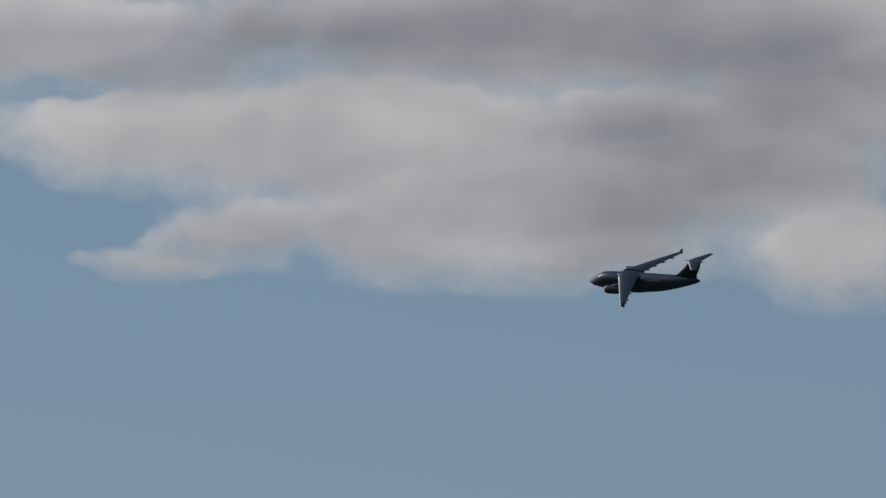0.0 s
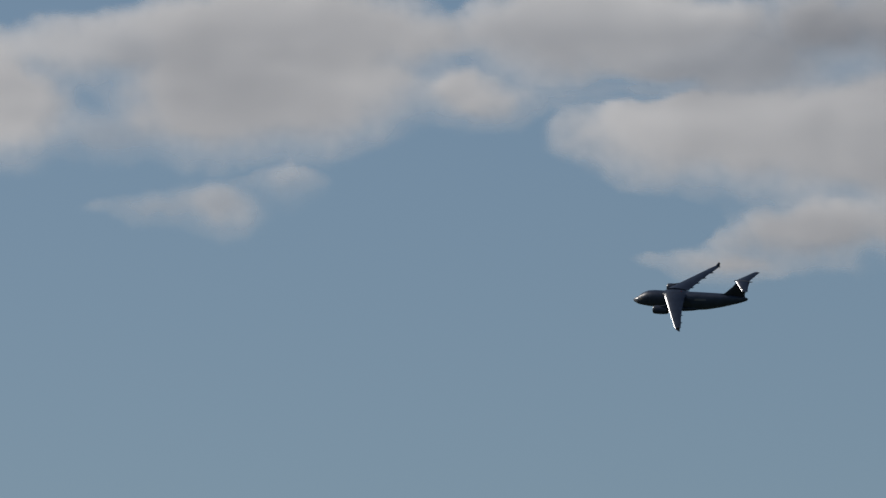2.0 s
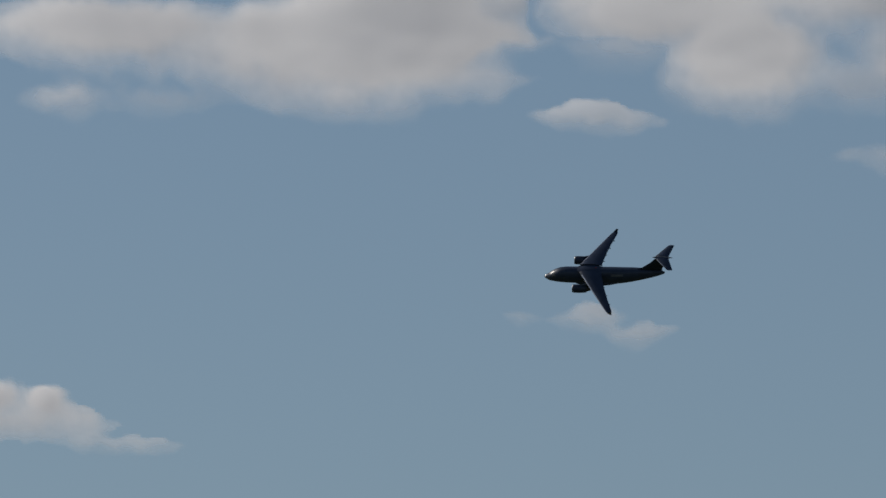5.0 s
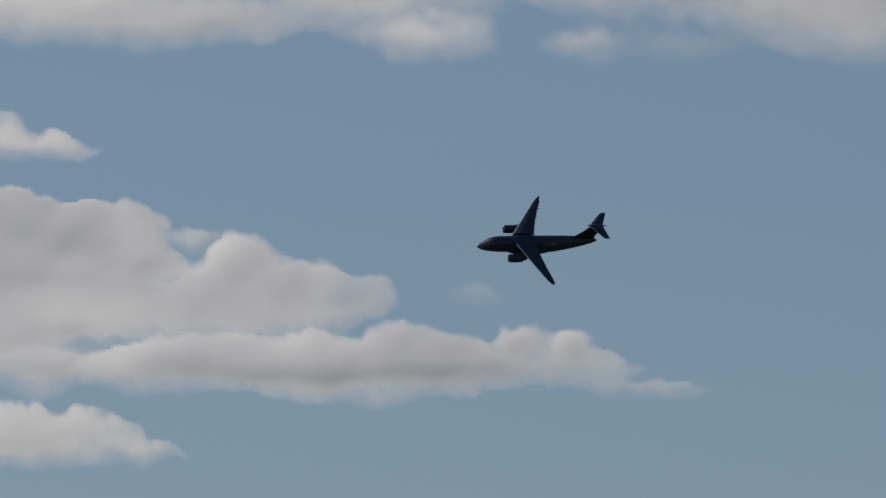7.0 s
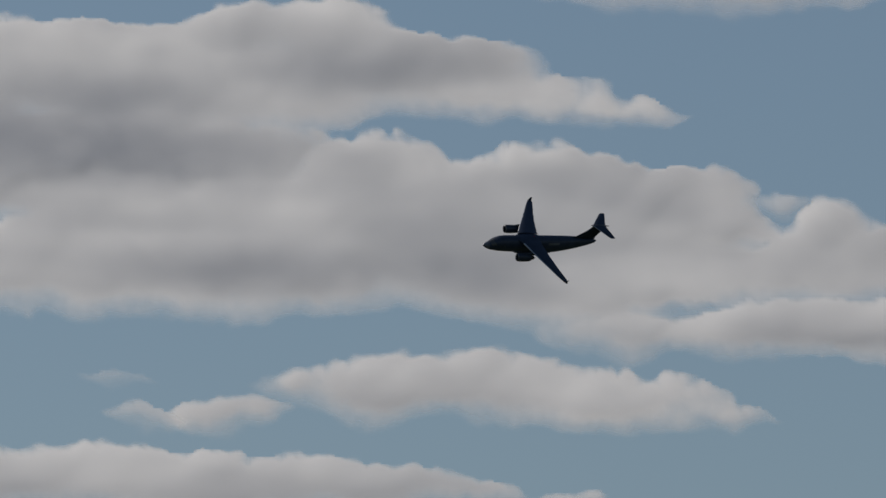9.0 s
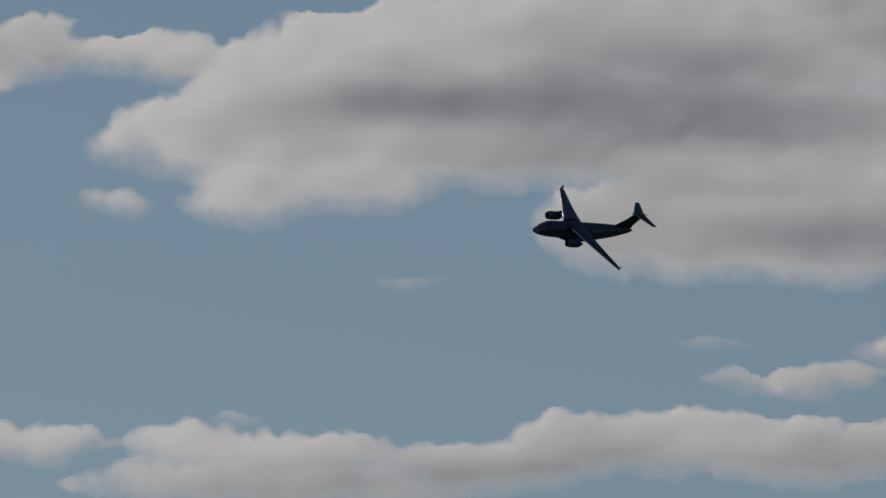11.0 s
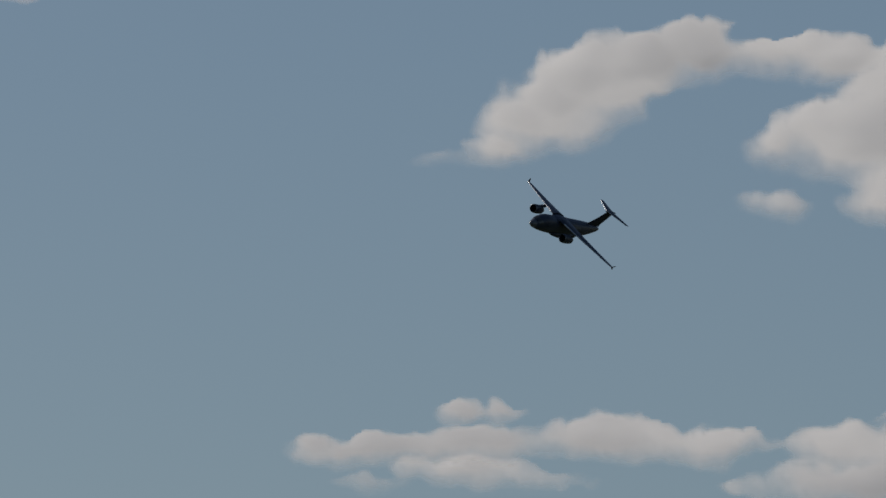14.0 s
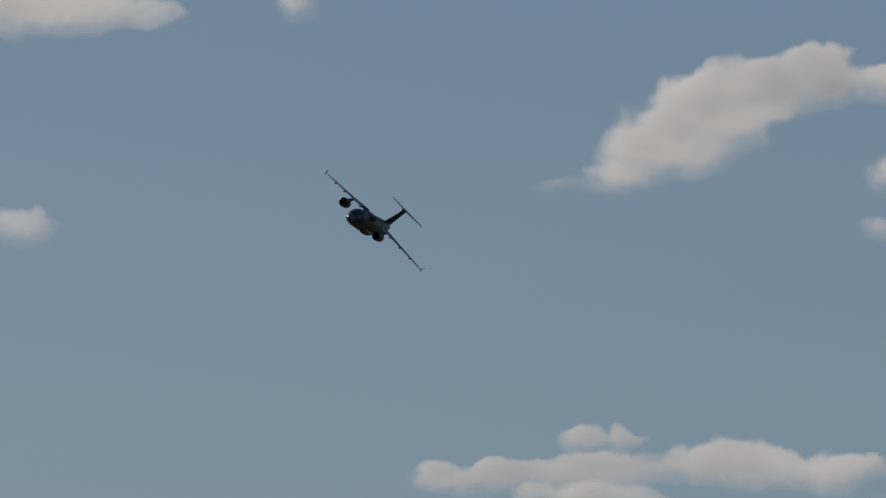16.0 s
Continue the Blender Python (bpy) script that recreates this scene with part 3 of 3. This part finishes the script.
cloud([CLOUD_LABELS["bank_a"], CLOUD_LABELS["bank_b"], CLOUD_LABELS["bank_c"]],
      [[(2.32, 8.86, 0.29, 0.19, -0.6), (1.57, 8.64, 0.26, 0.09, -0.3), (0.73, 8.51, 0.35, 0.10, -0.15), (-1.07, 9.65, 2.32, 0.43, 1), (-2.08, 9.33, 0.87, 0.43, 1), (0.39, 9.05, 1.36, 0.37, 1), (1.40, 9.08, 0.96, 0.30, 1), (-0.34, 8.76, 1.16, 0.43, 1), (0.24, 8.56, 0.75, 0.23, 1), (1.00, 8.59, 0.55, 0.17, 1), (-0.63, 8.50, 0.87, 0.21, 1), (1.49, 8.43, 0.43, 0.07, 1)] + [(1.69, 9.43, 1.02, 0.23, 0.9), (-1.58, 8.90, 0.75, 0.40, 1), (-1.96, 8.50, 0.49, 0.29, 1), (-2.07, 8.32, 0.35, 0.14, 0.8), (2.10, 9.60, 0.76, 0.32, 0.95), (1.90, 9.33, 0.38, 0.10, -0.55), (1.00, 9.60, 0.38, 0.22, 1), (0.65, 8.44, 0.20, 0.11, -0.4), (-0.98, 9.16, 0.64, 0.23, 1), (1.65, 8.64, 0.20, 0.11, -0.9), (-1.53, 8.76, 0.17, 0.17, -0.5)],
       [(3.74, 9.55, 1.10, 0.32, 1), (4.12, 9.18, 0.55, 0.21, 1), (4.10, 8.75, 0.21, 0.12, 0.75), (4.42, 8.72, 0.32, 0.06, 0.55), (2.72, 9.26, 0.36, 0.13, 1), (1.85, 9.60, 1.31, 0.21, 1), (1.94, 9.30, 0.46, 0.06, 0.5), (3.30, 9.24, 0.35, 0.14, 0.6), (3.71, 8.87, 0.17, 0.06, 0.4), (3.79, 9.33, 0.90, 0.36, 1), (5.21, 9.22, 0.44, 0.30, 1), (5.59, 9.48, 0.67, 0.24, 1)] + [(6.08, 9.74, 0.30, 0.20, 1), (5.70, 9.74, 0.12, 0.13, -0.8), (2.83, 9.33, 0.23, 0.16, 1), (4.60, 9.53, 0.73, 0.20, 0.9), (4.66, 9.10, 0.35, 0.14, 0.5), (2.90, 9.46, 0.46, 0.09, -0.25)],
       [(7.01, 9.48, 0.61, 0.32, 1), (6.49, 9.52, 0.23, 0.14, 0.8), (7.16, 9.11, 0.29, 0.16, 1), (6.72, 9.21, 0.18, 0.09, 0.6), (6.35, 9.22, 0.35, 0.11, -0.6), (6.26, 9.48, 0.08, 0.17, -0.5), (5.94, 9.26, 0.26, 0.09, 0.3), (4.65, 9.39, 0.13, 0.17, -0.45), (7.18, 9.27, 0.99, 0.32, 1), (7.29, 9.04, 0.38, 0.11, 0.8), (8.46, 9.34, 0.78, 0.19, 1), (9.56, 9.05, 0.33, 0.11, 1)] + [(9.91, 9.30, 0.46, 0.23, 1), (8.71, 9.03, 0.15, 0.06, 0.7), (8.22, 9.03, 0.32, 0.06, 0.35), (9.41, 9.21, 0.26, 0.10, 0.5), (11.00, 9.13, 0.99, 0.12, 1), (9.57, 9.05, 0.35, 0.10, 1), (8.70, 9.03, 0.23, 0.06, 0.7), (11.43, 9.20, 0.87, 0.17, 1)]],
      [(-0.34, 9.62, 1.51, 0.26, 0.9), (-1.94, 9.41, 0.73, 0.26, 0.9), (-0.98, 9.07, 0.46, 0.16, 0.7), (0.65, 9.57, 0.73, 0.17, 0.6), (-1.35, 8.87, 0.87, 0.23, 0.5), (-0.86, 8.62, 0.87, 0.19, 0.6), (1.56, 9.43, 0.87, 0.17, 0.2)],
      relief=0.45, soft=1.7)
cloud([CLOUD_LABELS["shelf_h"]],
      [[(12.27, 7.11, 0.68, 0.17, 1), (12.24, 7.19, 0.23, 0.10, 1), (11.95, 7.16, 0.20, 0.10, 1), (11.60, 7.08, 0.23, 0.10, 1), (12.62, 7.16, 0.20, 0.10, 1), (11.55, 7.01, 0.58, 0.14, 1), (13.22, 7.10, 0.18, 0.10, 1), (11.06, 6.93, 0.33, 0.06, 1), (12.82, 7.08, 0.43, 0.16, 1)]],
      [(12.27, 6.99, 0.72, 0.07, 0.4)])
cloud([CLOUD_LABELS["shelf_i"]],
      [[(14.14, 6.66, 0.98, 0.14, 1), (12.99, 6.61, 0.58, 0.12, 1), (12.27, 6.56, 0.18, 0.07, 1), (11.81, 6.53, 0.16, 0.05, 1), (14.76, 6.69, 0.32, 0.11, 1), (14.24, 6.67, 0.35, 0.12, 1), (14.61, 6.62, 0.55, 0.15, 1), (13.75, 6.60, 1.15, 0.17, 1), (12.74, 6.59, 0.43, 0.12, 1), (15.02, 6.53, 0.52, 0.11, 1), (16.86, 6.59, 0.32, 0.14, 1), (16.29, 6.54, 0.58, 0.14, 1)] + [(15.94, 6.58, 0.17, 0.09, 1), (15.42, 6.51, 0.49, 0.13, 1), (16.34, 6.59, 0.20, 0.09, 1), (16.43, 6.39, 1.01, 0.14, 1)]],
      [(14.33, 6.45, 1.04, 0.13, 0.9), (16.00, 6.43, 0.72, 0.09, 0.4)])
cloud(["small isolated soft white cloud"],
      [[(6.01, 8.94, 0.25, 0.07, 0.65), (5.97, 8.93, 0.32, 0.06, 0.5)]],
      [])
cloud(["small isolated soft white cloud"],
      [[(6.00, 7.94, 0.13, 0.06, 0.6), (6.08, 7.89, 0.16, 0.04, 0.45), (5.79, 7.86, 0.19, 0.05, 0.5)]],
      [])
cloud(["small thin drifting wisp of white cloud"],
      [[(6.35, 7.90, 0.09, 0.04, 0.4)]],
      [])
cloud(["small thin drifting wisp of white cloud"],
      [[(9.33, 7.76, 0.14, 0.05, 0.32)]],
      [])
cloud(["small isolated soft white cloud"],
      [[(10.76, 8.04, 0.16, 0.06, 0.7)]],
      [])
cloud(["small isolated soft white cloud"],
      [[(13.57, 6.96, 0.27, 0.09, 1), (13.42, 6.97, 0.17, 0.06, 1)]],
      [])
cloud(["small isolated soft white cloud"],
      [[(14.01, 6.94, 0.19, 0.05, 0.7)]],
      [])
cloud(["small isolated soft white cloud"],
      [[(15.67, 7.46, 0.15, 0.04, 0.55)]],
      [], height=590.0)
cloud(["small thin drifting wisp of white cloud"],
      [[(14.13, 7.13, 0.16, 0.03, 0.35)]],
      [], height=570.0)
cloud(["small thin drifting wisp of white cloud"],
      [[(16.58, 6.72, 0.12, 0.03, 0.6)]],
      [])
cloud([CLOUD_LABELS["shelf_k"]],
      [[(19.40, 6.54, 0.27, 0.06, 1), (18.65, 6.60, 0.43, 0.11, 1), (18.05, 6.64, 0.39, 0.13, 1), (17.53, 6.60, 0.33, 0.09, 1), (19.03, 6.59, 0.35, 0.09, 1), (19.56, 6.60, 0.10, 0.07, 1)]],
      [])
cloud(["small isolated soft white cloud"],
      [[(18.76, 6.78, 0.11, 0.06, 1), (18.67, 6.75, 0.19, 0.045, 1)]],
      [])
cloud(["small isolated soft white cloud"],
      [[(18.77, 6.47, 0.36, 0.09, 1), (18.45, 6.41, 0.35, 0.06, 0.8), (19.25, 6.39, 0.17, 0.04, 0.5)]],
      [])
cloud(["small isolated soft white cloud"],
      [[(21.44, 8.93, 0.62, 0.11, 1), (21.73, 8.95, 0.46, 0.14, 1)]],
      [])
cloud(["small thin drifting wisp of white cloud"],
      [[(20.26, 8.95, 0.08, 0.07, 0.7)]],
      [])
cloud(["small isolated soft white cloud"],
      [[(21.70, 7.84, 0.20, 0.10, 0.75)]],
      [])
cloud(["small thin drifting wisp of white cloud"],
      [[(3.74, 8.89, 0.25, 0.05, 0.3)]],
      [])


# ---- what moves: seconds, place, and turn about x, y and z ----
FLIGHT_ROWS = (
    (0, 42.51, 2493.22, 368.56, -32.26, -8.37, 151.03),
    (0.5, 13.98, 2515.31, 370.45, -32.98, -8.42, 153.47),
    (1, -15.74, 2535.30, 372.70, -34.57, -8.13, 156.15),
    (1.5, -45.71, 2553.21, 374.73, -36.69, -7.57, 159.03),
    (2, -76.60, 2569.11, 376.05, -39.03, -6.97, 162.10),
    (2.5, -108.79, 2582.85, 377.02, -41.41, -6.40, 165.37),
    (3, -140.72, 2594.32, 378.11, -43.80, -5.59, 168.74),
    (3.5, -173.40, 2603.51, 379.08, -46.04, -4.61, 172.23),
    (6, -344.17, 2615.39, 377.13, -52.33, -0.22, -168.59),
    (6.5, -379.10, 2610.76, 375.36, -52.52, 0.52, -164.46),
    (7, -413.13, 2603.87, 373.28, -52.37, 1.20, -160.25),
    (7.5, -446.78, 2594.65, 370.62, -51.99, 1.52, -155.93),
    (8, -479.88, 2583.06, 367.66, -51.39, 1.77, -151.55),
    (8.5, -512.15, 2569.14, 364.68, -50.59, 2.00, -147.13),
    (9, -543.02, 2552.96, 361.38, -49.67, 2.09, -142.69),
    (9.5, -572.86, 2534.46, 358.02, -48.70, 2.08, -138.22),
    (10, -601.16, 2513.79, 354.72, -47.84, 1.82, -133.73),
    (10.2, -612.10, 2504.87, 353.41, -47.43, 1.83, -131.95),
    (12.5, -713.00, 2379.25, 337.59, -44.66, 0.90, -111.78),
    (13, -727.99, 2346.63, 334.37, -44.51, 0.81, -107.54),
    (13.5, -741.33, 2311.85, 330.87, -44.45, 0.82, -103.35),
    (14, -751.31, 2275.57, 327.50, -44.69, 0.79, -99.22),
    (14.5, -758.62, 2237.54, 324.14, -44.89, 0.85, -95.18),
    (15, -763.37, 2197.96, 320.68, -45.26, 0.81, -91.20),
    (15.5, -765.26, 2156.78, 317.12, -45.59, 0.66, -87.31),
    (16, -764.29, 2114.05, 313.32, -45.91, 0.26, -83.50),
)


def motions():
    walk(plane, [(t, pose(*rest)) for t, *rest in FLIGHT_ROWS])


motions()
